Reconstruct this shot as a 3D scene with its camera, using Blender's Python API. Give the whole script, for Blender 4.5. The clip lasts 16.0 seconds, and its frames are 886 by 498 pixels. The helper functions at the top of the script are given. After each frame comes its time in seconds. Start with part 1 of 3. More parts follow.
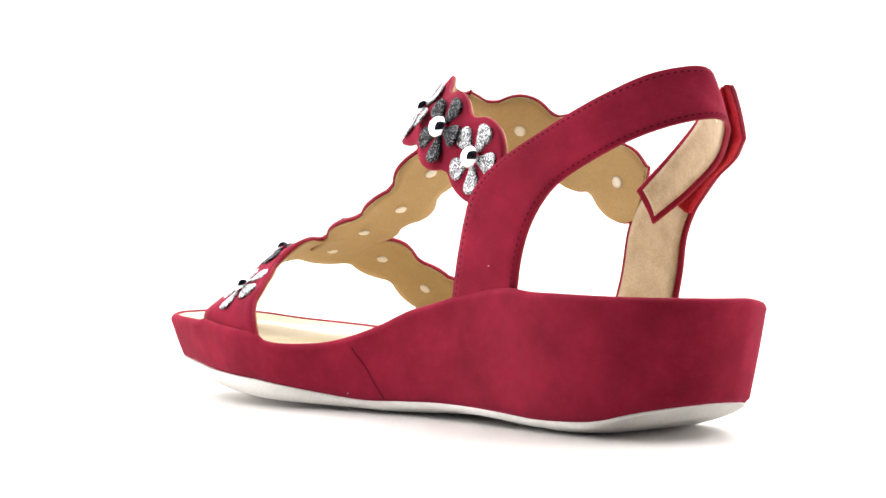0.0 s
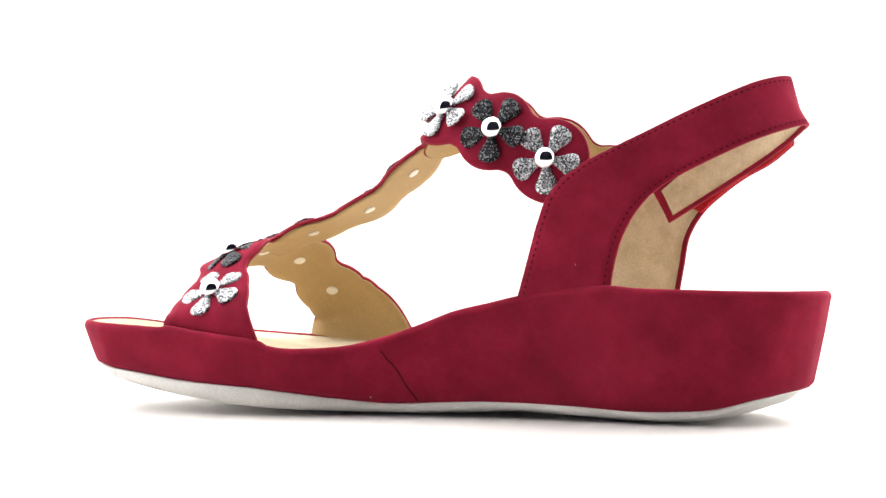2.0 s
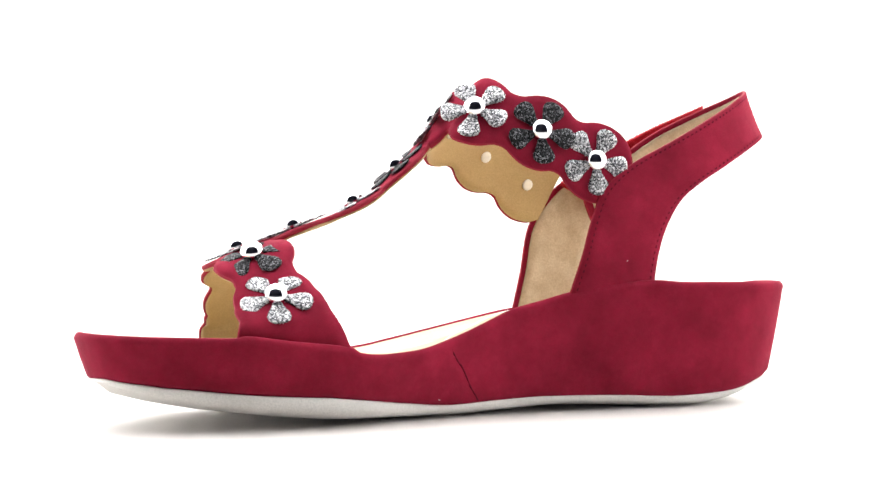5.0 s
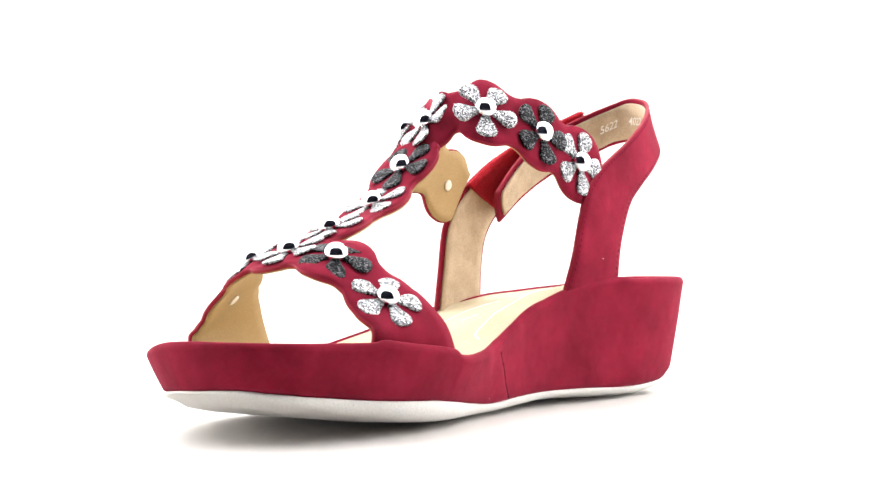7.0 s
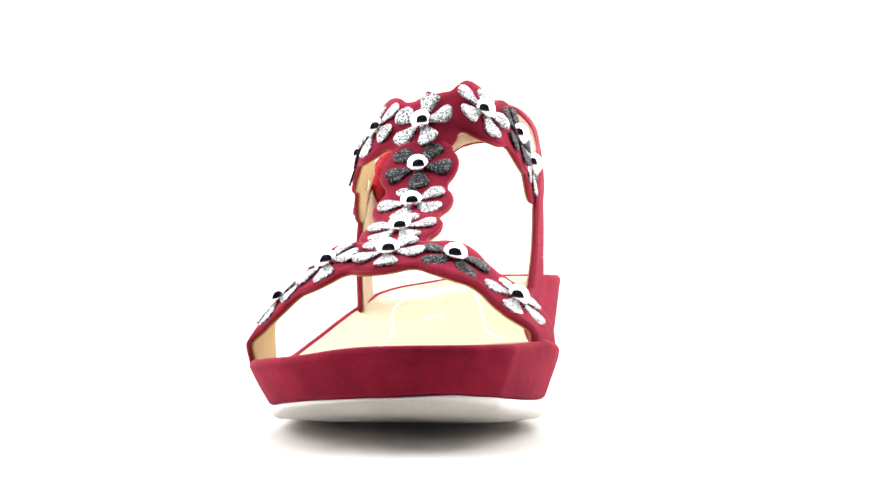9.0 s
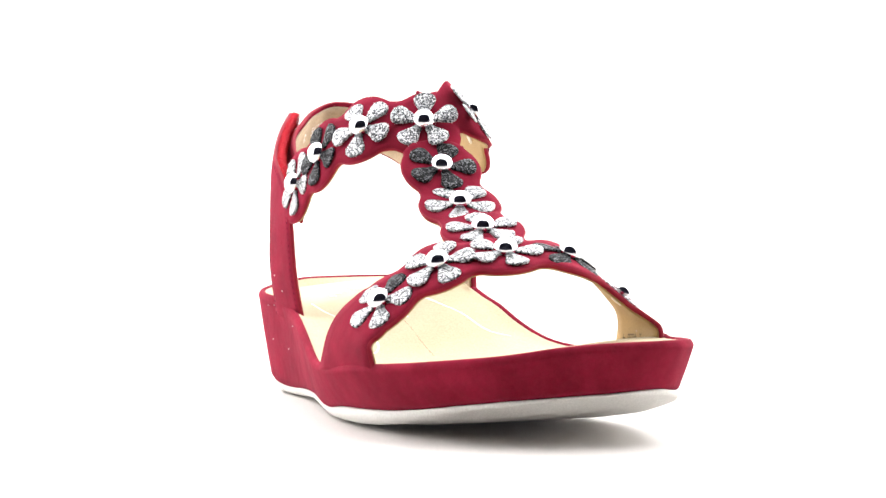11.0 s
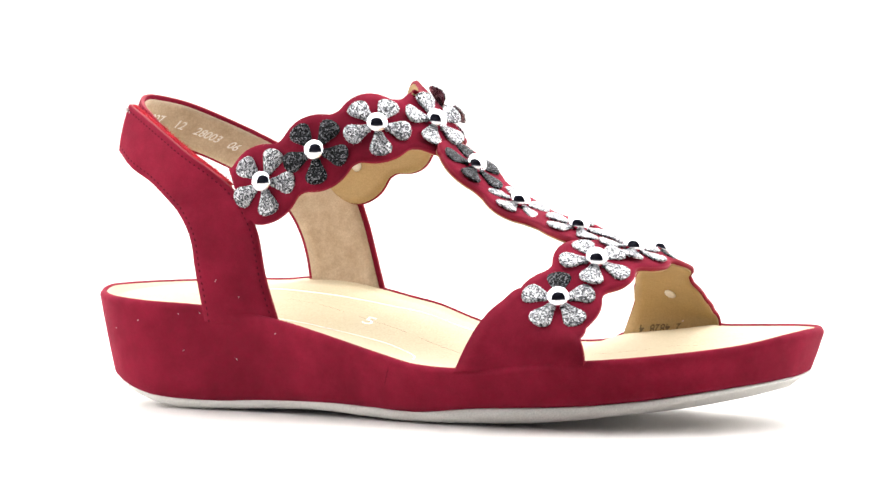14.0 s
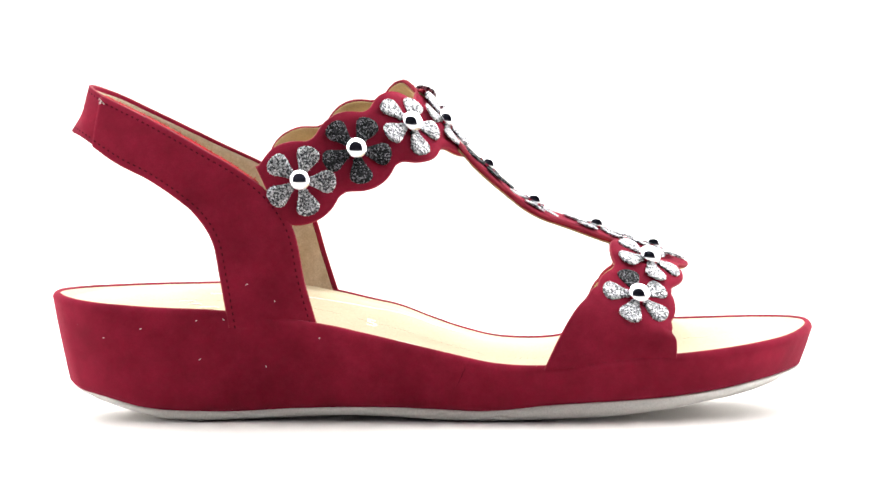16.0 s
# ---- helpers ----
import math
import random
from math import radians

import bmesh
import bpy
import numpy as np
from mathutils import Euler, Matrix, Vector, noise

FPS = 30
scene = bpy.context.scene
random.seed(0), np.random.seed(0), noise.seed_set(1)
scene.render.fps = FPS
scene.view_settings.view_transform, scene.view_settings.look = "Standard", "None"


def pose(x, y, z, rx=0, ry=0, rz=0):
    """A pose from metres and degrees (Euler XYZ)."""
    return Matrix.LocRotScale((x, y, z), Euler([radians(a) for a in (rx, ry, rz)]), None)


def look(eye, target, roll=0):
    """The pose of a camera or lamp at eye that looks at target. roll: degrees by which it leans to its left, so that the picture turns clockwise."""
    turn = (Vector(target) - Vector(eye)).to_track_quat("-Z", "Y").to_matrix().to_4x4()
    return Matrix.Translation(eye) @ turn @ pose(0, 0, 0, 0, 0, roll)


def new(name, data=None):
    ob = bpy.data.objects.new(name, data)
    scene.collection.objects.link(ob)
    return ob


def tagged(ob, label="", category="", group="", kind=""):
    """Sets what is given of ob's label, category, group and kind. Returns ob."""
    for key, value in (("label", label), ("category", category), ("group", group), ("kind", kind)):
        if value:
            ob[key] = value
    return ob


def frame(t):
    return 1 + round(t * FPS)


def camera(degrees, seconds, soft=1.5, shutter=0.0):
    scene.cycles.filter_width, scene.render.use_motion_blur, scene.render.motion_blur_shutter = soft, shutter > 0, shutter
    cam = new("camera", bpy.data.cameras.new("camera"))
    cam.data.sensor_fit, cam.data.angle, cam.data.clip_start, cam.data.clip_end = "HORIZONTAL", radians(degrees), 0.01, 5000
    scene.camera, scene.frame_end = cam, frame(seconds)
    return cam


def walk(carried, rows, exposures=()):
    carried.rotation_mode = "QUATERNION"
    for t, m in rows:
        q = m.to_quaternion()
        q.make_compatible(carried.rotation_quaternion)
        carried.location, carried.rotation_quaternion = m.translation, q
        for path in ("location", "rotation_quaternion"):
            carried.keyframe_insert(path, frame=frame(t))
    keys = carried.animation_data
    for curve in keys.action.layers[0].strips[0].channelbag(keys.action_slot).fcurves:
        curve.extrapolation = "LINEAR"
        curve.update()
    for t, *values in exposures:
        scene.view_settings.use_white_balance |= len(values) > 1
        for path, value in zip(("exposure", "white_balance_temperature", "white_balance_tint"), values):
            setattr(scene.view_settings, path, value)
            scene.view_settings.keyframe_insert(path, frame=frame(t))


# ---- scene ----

# camera: fixed on a stand in front of the light tent
cam = camera(24.03, 16.0)
EYE = (0.0, -0.702, 0.0680)
STAND = look(EYE, (0.0, 0.298, 0.0680 - math.tan(radians(1.105))), -0.2)
walk(cam, [(0.0, STAND), (16.0, STAND)], [(0.0, 0.0), (16.0, 0.0)])

# the room outside the tent is dark
world = bpy.data.worlds.new("studio")
world.use_nodes = True
world.node_tree.nodes["Background"].inputs[0].default_value = (0.5, 0.55, 0.7, 1)
world.node_tree.nodes["Background"].inputs[1].default_value = 0.05
scene.world = world

# brightness of the tent's glowing cloth panels
GLOW_TOP, GLOW_SIDE, GLOW_BACK = 2.8, 2.85, 1.8
MM = 0.001


# ---------------------------------------------------------------- materials
def nodes_of(mat):
    mat.use_nodes = True
    nt = mat.node_tree
    return nt, nt.nodes, nt.links, nt.nodes["Principled BSDF"]


def noise_node(nt, scale, detail=4.0, rough=0.6):
    tc = nt.nodes.new("ShaderNodeTexCoord")
    n = nt.nodes.new("ShaderNodeTexNoise")
    n.inputs["Scale"].default_value = scale
    n.inputs["Detail"].default_value = detail
    n.inputs["Roughness"].default_value = rough
    nt.links.new(tc.outputs["Object"], n.inputs["Vector"])
    return n


def ramp(nt, source, stops):
    r = nt.nodes.new("ShaderNodeValToRGB")
    while len(r.color_ramp.elements) < len(stops):
        r.color_ramp.elements.new(0.5)
    for e, (at, c) in zip(r.color_ramp.elements, stops):
        e.position, e.color = at, (*c, 1)
    nt.links.new(source, r.inputs[0])
    return r


def bump_of(nt, source, strength, distance):
    b = nt.nodes.new("ShaderNodeBump")
    b.inputs["Strength"].default_value = strength
    b.inputs["Distance"].default_value = distance
    nt.links.new(source, b.inputs["Height"])
    return b


def mixed(nt, a, b, fac, kind="MIX"):
    m = nt.nodes.new("ShaderNodeMix")
    m.data_type, m.blend_type = "RGBA", kind
    m.inputs["Factor"].default_value = fac
    nt.links.new(a, m.inputs["A"])
    nt.links.new(b, m.inputs["B"])
    return m.outputs["Result"]


def cloth(name, dark, light, big, fine, rough=0.95, sheen=0.0, sheen_tint=(1, 1, 1), bump=0.25, depth=0.0003, spec=0.2, wave=0.0):
    """A napped or grained surface: broad mottling times fine grain."""
    mat = bpy.data.materials.new(name)
    nt, nodes, links, bsdf = nodes_of(mat)
    broad, grain = noise_node(nt, big, 5, 0.65), noise_node(nt, fine, 3, 0.7)
    c1 = ramp(nt, broad.outputs["Fac"], [(0.3, dark), (0.7, light)])
    c2 = ramp(nt, grain.outputs["Fac"], [(0.25, (0.72, 0.72, 0.72)), (0.75, (1.0, 1.0, 1.0))])
    links.new(mixed(nt, c1.outputs["Color"], c2.outputs["Color"], 1.0, "MULTIPLY"), bsdf.inputs["Base Color"])
    b = bump_of(nt, grain.outputs["Fac"], bump, depth)
    if wave:
        w = bump_of(nt, noise_node(nt, 38.0, 3, 0.55).outputs["Fac"], wave, 0.003)
        links.new(w.outputs["Normal"], b.inputs["Normal"])
    links.new(b.outputs["Normal"], bsdf.inputs["Normal"])
    bsdf.inputs["Roughness"].default_value = rough
    bsdf.inputs["Specular IOR Level"].default_value = spec
    bsdf.inputs["Sheen Weight"].default_value = sheen
    bsdf.inputs["Sheen Roughness"].default_value = 0.45
    bsdf.inputs["Sheen Tint"].default_value = (*sheen_tint, 1)
    return mat


def glitter(name, stops, scale, metal=0.35, rough=0.42, spec=0.5):
    """Glitter-coated leather: flakes of many tones, each its own cell."""
    mat = bpy.data.materials.new(name)
    nt, nodes, links, bsdf = nodes_of(mat)
    tc = nodes.new("ShaderNodeTexCoord")
    v = nodes.new("ShaderNodeTexVoronoi")
    v.inputs["Scale"].default_value = scale
    links.new(tc.outputs["Object"], v.inputs["Vector"])
    sep = nodes.new("ShaderNodeSeparateColor")
    links.new(v.outputs["Color"], sep.inputs["Color"])
    r = ramp(nt, sep.outputs[0], stops)
    links.new(r.outputs["Color"], bsdf.inputs["Base Color"])
    b = bump_of(nt, sep.outputs[1], 0.5, 0.0002)
    links.new(b.outputs["Normal"], bsdf.inputs["Normal"])
    bsdf.inputs["Metallic"].default_value = metal
    bsdf.inputs["Roughness"].default_value = rough
    bsdf.inputs["Specular IOR Level"].default_value = spec
    return mat


def plain(name, colour, rough=0.6, metal=0.0, spec=0.4):
    mat = bpy.data.materials.new(name)
    nt, nodes, links, bsdf = nodes_of(mat)
    n = noise_node(nt, 900.0, 3)
    r = ramp(nt, n.outputs["Fac"], [(0.3, tuple(c * 0.9 for c in colour)), (0.7, colour)])
    links.new(r.outputs["Color"], bsdf.inputs["Base Color"])
    bsdf.inputs["Roughness"].default_value = rough
    bsdf.inputs["Metallic"].default_value = metal
    bsdf.inputs["Specular IOR Level"].default_value = spec
    return mat


def glowing(name, strength, colour=(1.0, 1.0, 1.0)):
    mat = bpy.data.materials.new(name)
    nt, nodes, links, bsdf = nodes_of(mat)
    bsdf.inputs["Base Color"].default_value = (0.8, 0.8, 0.8, 1)
    bsdf.inputs["Roughness"].default_value = 0.9
    bsdf.inputs["Emission Color"].default_value = (*colour, 1)
    bsdf.inputs["Emission Strength"].default_value = strength
    return mat


SUEDE = cloth("red_suede", (0.172, 0.0080, 0.0222), (0.292, 0.0146, 0.0390), 48.0, 2600.0, 1.0, 0.12, (1.0, 0.22, 0.32), 0.25, 0.0003, 0.08, 0.45)
VELCRO = cloth("red_velcro", (0.48, 0.010, 0.022), (0.66, 0.022, 0.042), 500.0, 3500.0, 0.95, 0.2, (1.0, 0.3, 0.3), 0.8, 0.0008, 0.08)
LINING = cloth("tan_leather_lining", (0.43, 0.285, 0.125), (0.50, 0.34, 0.155), 40.0, 1800.0, 0.7, 0.0, (1, 1, 1), 0.1, 0.0001, 0.3)
MICRO = cloth("beige_microfibre_lining", (0.47, 0.355, 0.24), (0.62, 0.485, 0.345), 160.0, 1500.0, 0.95, 0.1, (1, 1, 1), 0.4)
INSOLE = cloth("cream_leather_insole", (0.55, 0.46, 0.305), (0.62, 0.525, 0.36), 30.0, 1500.0, 0.7, 0.0, (1, 1, 1), 0.08, 0.0001, 0.22)
RUBBER = cloth("white_rubber", (0.72, 0.70, 0.66), (0.80, 0.78, 0.74), 60.0, 1800.0, 0.6, 0.0, (1, 1, 1), 0.1, 0.0001, 0.4)
SILVER = glitter("silver_glitter", [(0.0, (0.008, 0.008, 0.011)), (0.38, (0.05, 0.05, 0.06)), (0.60, (0.32, 0.32, 0.335)), (0.95, (0.80, 0.80, 0.82))], 2500.0)
BLACK = glitter("black_glitter", [(0.0, (0.002, 0.002, 0.003)), (0.45, (0.006, 0.006, 0.007)), (0.72, (0.035, 0.035, 0.040)), (1.0, (0.24, 0.24, 0.26))], 2600.0, 0.0, 0.7, 0.12)
CHROME = plain("polished_chrome", (0.86, 0.86, 0.88), 0.06, 1.0)
EDGE = plain("painted_red_edge", (0.26, 0.010, 0.027), 0.7, 0.0, 0.2)
# stitching thread; the same dark red draws the shade in the side seams
THREAD_AND_SHADE = plain("dark_red_thread_and_shade", (0.055, 0.004, 0.012), 0.95, 0.0, 0.05)
INK = plain("dark_ink", (0.12, 0.085, 0.045), 0.8)
FOIL = plain("white_foil_print", (0.82, 0.80, 0.76), 0.35)
RIVET = plain("cream_rivet", (0.74, 0.68, 0.58), 0.4)
LINT = plain("pale_lint", (0.75, 0.62, 0.60), 0.9)
TENT_FLOOR = plain("white_sweep", (0.62, 0.59, 0.565), 0.5, 0.0, 0.3)
DARK = plain("black_cloth", (0.02, 0.02, 0.024), 0.9)
ROOM = plain("grey_wall_paint", (0.10, 0.10, 0.14), 0.9)
TOP_CLOTH = glowing("top_diffuser", GLOW_TOP)
SIDE_CLOTH = glowing("side_diffuser", GLOW_SIDE)
BACK_CLOTH = glowing("back_diffuser", GLOW_BACK)


# ---------------------------------------------------------------- helpers
def part(name, bm, material, parent, label=""):
    """Links a bmesh as one mesh object under a thing or a part."""
    me = bpy.data.meshes.new(name)
    bmesh.ops.recalc_face_normals(bm, faces=bm.faces)
    bm.to_mesh(me)
    bm.free()
    for p in me.polygons:
        p.use_smooth = True
    me.materials.append(material)
    if material is SUEDE:
        me.materials.append(EDGE)
    elif any(p.material_index for p in me.polygons):
        me.materials.append(material)
    ob = new(name, me)
    ob.parent = parent
    return tagged(ob, label=label)


def curve_at(points, n, closed=False):
    """n points along a smooth curve through the given ones (Catmull-Rom)."""
    p = np.array(points, float)
    k = len(p)
    out = []
    for u in (np.arange(n) * k / n if closed else np.linspace(0, k - 1, n)):
        i = min(int(u), k - 1 if closed else k - 2)
        f = u - i
        if closed:
            a, b, c, d = (p[(i + j) % k] for j in (-1, 0, 1, 2))
        else:
            b, c = p[i], p[i + 1]
            a = p[i - 1] if i > 0 else 2 * b - c
            d = p[i + 2] if i + 2 < k else 2 * c - b
        out.append(0.5 * (2 * b + (c - a) * f + (2 * a - 5 * b + 4 * c - d) * f * f + (3 * b - a - 3 * c + d) * f ** 3))
    return np.array(out)


def even(pts, n, closed=False):
    """The same curve with evenly spaced points."""
    q = np.vstack([pts, pts[:1]]) if closed else pts
    s = np.concatenate([[0], np.cumsum(np.linalg.norm(np.diff(q, axis=0), axis=1))])
    at = np.linspace(0, s[-1], n + 1)[:-1] if closed else np.linspace(0, s[-1], n)
    return np.stack([np.interp(at, s, q[:, j]) for j in range(q.shape[1])], 1)


def profile(knots):
    """A smooth height profile through (x, z) knots."""
    k = np.array(sorted(knots), float)
    fine = curve_at(k, 20 * len(k))
    xs = np.maximum.accumulate(fine[:, 0])
    return lambda x: np.interp(x, xs, fine[:, 1])


def unit(v):
    v = np.array(v, float)
    return v / np.maximum(np.linalg.norm(v, axis=-1, keepdims=True), 1e-12)


def rings_mesh(rings, cap_start=False, cap_end=False):
    """Closed rings of equal count, joined one to the next."""
    bm = bmesh.new()
    vs = [[bm.verts.new(Vector(q) * MM) for q in r] for r in rings]
    n = len(rings[0])
    for a, b in zip(vs[:-1], vs[1:]):
        for i in range(n):
            bm.faces.new((a[i], a[(i + 1) % n], b[(i + 1) % n], b[i]))
    if cap_start:
        bm.faces.new(vs[0])
    if cap_end:
        bm.faces.new(vs[-1])
    return bm


def welded(bm):
    bmesh.ops.remove_doubles(bm, verts=bm.verts, dist=0.00012)
    return bm


def tube(points, radius, sides=6):
    """A round cord along points in millimetres."""
    p = np.array(points, float)
    t = unit(np.gradient(p, axis=0))
    rings = []
    for q, d in zip(p, t):
        a = unit(np.cross(d, (0.13, 0.31, 0.94)))
        b = np.cross(d, a)
        rings.append([q + radius * (math.cos(w) * a + math.sin(w) * b) for w in np.linspace(0, 2 * math.pi, sides, endpoint=False)])
    return rings_mesh(rings, True, True)


# ---------------------------------------------------------------- the light tent
def panel(name, corners, material, thick, inward, label, category="light panel"):
    """A flat cloth panel with thickness; its face looks inward."""
    bm = bmesh.new()
    a = [bm.verts.new(Vector(c)) for c in corners]
    b = [bm.verts.new(Vector(c) - thick * Vector(inward)) for c in corners]
    bm.faces.new(a)
    bm.faces.new(b)
    for i in range(4):
        j = (i + 1) % 4
        bm.faces.new((a[i], a[j], b[j], b[i]))
    return tagged(part(name, bm, material, None), label=label, category=category, kind="structure")


def build_tent():
    w, y0, y1, h = 0.62, -0.35, 0.75, 0.95
    # seamless sweep: floor that curves up into the back
    bm = bmesh.new()
    prof = [(y, 0.0) for y in np.linspace(-0.44, y1 - 0.2, 14)]
    prof += [(y1 - 0.2 + 0.2 * math.sin(a), 0.2 - 0.2 * math.cos(a)) for a in np.linspace(0.13, math.pi / 2, 10)]
    rows = []
    for y, z in prof:
        rows.append((bm.verts.new((-w, y, z)), bm.verts.new((w, y, z))))
    for (a, b), (c, d) in zip(rows[:-1], rows[1:]):
        bm.faces.new((a, b, d, c))
    res = bmesh.ops.extrude_face_region(bm, geom=list(bm.faces))
    bmesh.ops.translate(bm, verts=[v for v in res["geom"] if isinstance(v, bmesh.types.BMVert)], vec=(0, 0.004, -0.006))
    tagged(part("floor", bm, TENT_FLOOR, None), label="seamless white sweep under the sandal in a light tent", category="floor", kind="structure")
    panel("wall_back", [(-w, y1, 0.2), (w, y1, 0.2), (w, y1, h), (-w, y1, h)], BACK_CLOTH, 0.006, (0, -1, 0), "backlit white cloth wall of a light tent", "wall")
    panel("wall_left", [(-w, y0, 0.0), (-w, y1, 0.0), (-w, y1, h), (-w, y0, h)], SIDE_CLOTH, 0.006, (1, 0, 0), "glowing white diffuser cloth of a light tent", "wall")
    panel("wall_right", [(w, y0, 0.0), (w, y1, 0.0), (w, y1, h), (w, y0, h)], SIDE_CLOTH, 0.006, (-1, 0, 0), "glowing white diffuser cloth of a light tent", "wall")
    panel("ceiling", [(-w, y0, h), (w, y0, h), (w, y1, h), (-w, y1, h)], TOP_CLOTH, 0.006, (0, 0, -1), "glowing white top diffuser of a light tent", "ceiling")


def build_room():
    """The dim studio room round the tent, closed on all sides."""
    bm = bmesh.new()
    bmesh.ops.create_cube(bm, size=1.0)
    bmesh.ops.scale(bm, verts=bm.verts, vec=(5.0, 6.0, 2.7))
    bmesh.ops.translate(bm, verts=bm.verts, vec=(0, -0.6, 0.6))
    tagged(part("studio_room", bm, ROOM, None), label="dim grey walls of the studio room", category="wall", kind="structure")


build_tent()
build_room()

# ---------------------------------------------------------------- the sandal: sole
sandal = tagged(new("sandal"), label="red suede wedge sandal with glitter flower straps on a white floor", category="sandal")

# plan of the upper rim in millimetres: x to the toe, y to the outer side
OUTLINE = [(-129.8, -1.5), (-128.1, 10.9), (-118.9, 24.5), (-102.8, 32.3), (-81.7, 33.5), (-58.2, 30.6), (-34.6, 27.7), (-11.3, 28.0), (10.0, 31.4), (25.0, 36.0),
           (39.0, 40.6), (53.5, 43.0), (68.8, 43.2), (82.5, 41.5), (95.5, 38.4), (106.4, 35.7), (114.2, 32.7), (123.8, 23.0), (127.2, 10.8), (126.4, -1.4), (123.2, -12.6), (116.8, -23.4),
           (106.4, -34.6), (90.8, -44.8), (69.1, -51.6), (42.0, -53.9), (11.6, -50.6), (-18.2, -44.6), (-44.2, -39.5), (-65.4, -37.1),
           (-83.1, -36.3), (-98.9, -34.4), (-113.1, -29.3), (-124.1, -19.4), (-128.6, -10.0)]
RIM = even(curve_at(OUTLINE, 1800, True), 640, True)
rim_outer = profile([(-131, 40.5), (-93, 41.3), (-75, 41.6), (-64, 42.3), (-46, 41.0), (-34, 38.6), (-23.7, 36.1), (-12.6, 33.4), (-1.5, 29.0), (9.6, 25.1),
                     (22, 22.0), (37, 21.1), (46, 21.9), (51, 24.0), (70, 26.3), (83, 28.0), (88, 27.5), (101, 27.9), (128, 28.8)])
rim_inner = profile([(-131, 40.0), (-123, 37.8), (-98, 35.8), (-72, 34.4), (-44, 30.5), (-28, 27.1), (-0.7, 20.6), (13.5, 17.8), (31, 17.4), (57, 19.7),
                     (75, 20.8), (94, 22.5), (113, 24.9), (128, 28.3)])
joint_z = profile([(-131, 9.5), (-114, 6.9), (-97, 3.6), (-73, 2.6), (-50, 3.6), (-25, 4.0), (-8, 3.5), (10, 3.0), (31, 4.9), (60, 6.1), (90, 8.3), (117, 11.9), (128, 13.8)])
ground_z = profile([(-131, 9.0), (-115, 5.6), (-97, 1.2), (-83, 0.0), (-65, 0.3), (-46, 1.2), (-30, 1.5), (-10, 0.5), (6, 0.0), (31, 0.6), (57, 1.8), (89, 5.4), (117, 10.4), (128, 13.0)])


def across(y):
    s = np.clip((y + 31.0) / 50.0, 0, 1)
    return s * s * (3 - 2 * s)


def rim_z(x, y):
    w = across(y)
    return rim_outer(x) * w + rim_inner(x) * (1 - w)


def normals_of(ring):
    t = np.roll(ring, -1, 0) - np.roll(ring, 1, 0)
    n = unit(np.stack([t[:, 1], -t[:, 0]], 1))
    return n if ((ring - ring.mean(0)) * n).sum() > 0 else -n


RIM_N = normals_of(RIM)
RIM_Z = rim_z(RIM[:, 0], RIM[:, 1])
nx, ny = RIM_N[:, 0], RIM_N[:, 1]
FORE = np.clip((RIM[:, 0] - 20.0) / 30.0, 0, 1)
TAPER = np.where(nx > 0, 4.6, 6.6) * nx ** 2 + np.where(ny > 0, np.interp(RIM[:, 0], (-90, -50, 0, 30), (5.4, 3.0, 3.0, 4.4)) + 1.0 * FORE, 5.2 + 2.2 * FORE) * ny ** 2


def ring(inset, z):
    xy = RIM - RIM_N * np.reshape(inset, (-1, 1))
    return np.column_stack([xy, np.broadcast_to(z, len(RIM))])


def shrunk(base, k, z_of):
    """The ring drawn in towards the shoe's middle line."""
    x, y = base[:, 0], base[:, 1]
    xm = np.clip(x, -98, 92)
    x2 = xm + (x - xm) * k
    ym = np.interp(x2, (-130, -60, 20, 60, 127), (-1, -3, -9, -8, 3))
    return np.column_stack([x2, ym + (y - ym) * k, z_of(x2, ym + (y - ym) * k)])


def insole_z(x, y):
    """Footbed: follows both rims, slightly dished, with a raised arch edge."""
    return rim_z(x, y) - 1.0 - 1.6 * np.clip(1 - ((y + 6) / 36.0) ** 2, 0, 1)


def joint_of(x, y):
    """Height of the joint of cover and outsole, raised along the outer forefoot."""
    side = np.clip((y + 5.0) / 30.0, 0, 1)
    return joint_z(x) + 1.9 * side * side * (3 - 2 * side) * np.interp(x, (28, 55, 100, 122), (0, 1, 1, 0.6))


def seam_step(k):
    """The front cover laps 0.5 mm over the rear one at the outer seam, k of the way down."""
    ahead = RIM[:, 0] - (12.3 - 12.5 * k)
    return np.where(RIM[:, 1] > 0, 0.5 * np.clip(ahead / 0.9, 0, 1) * np.clip(1 - (ahead - 1.0) / 22.0, 0, 1), 0.0)


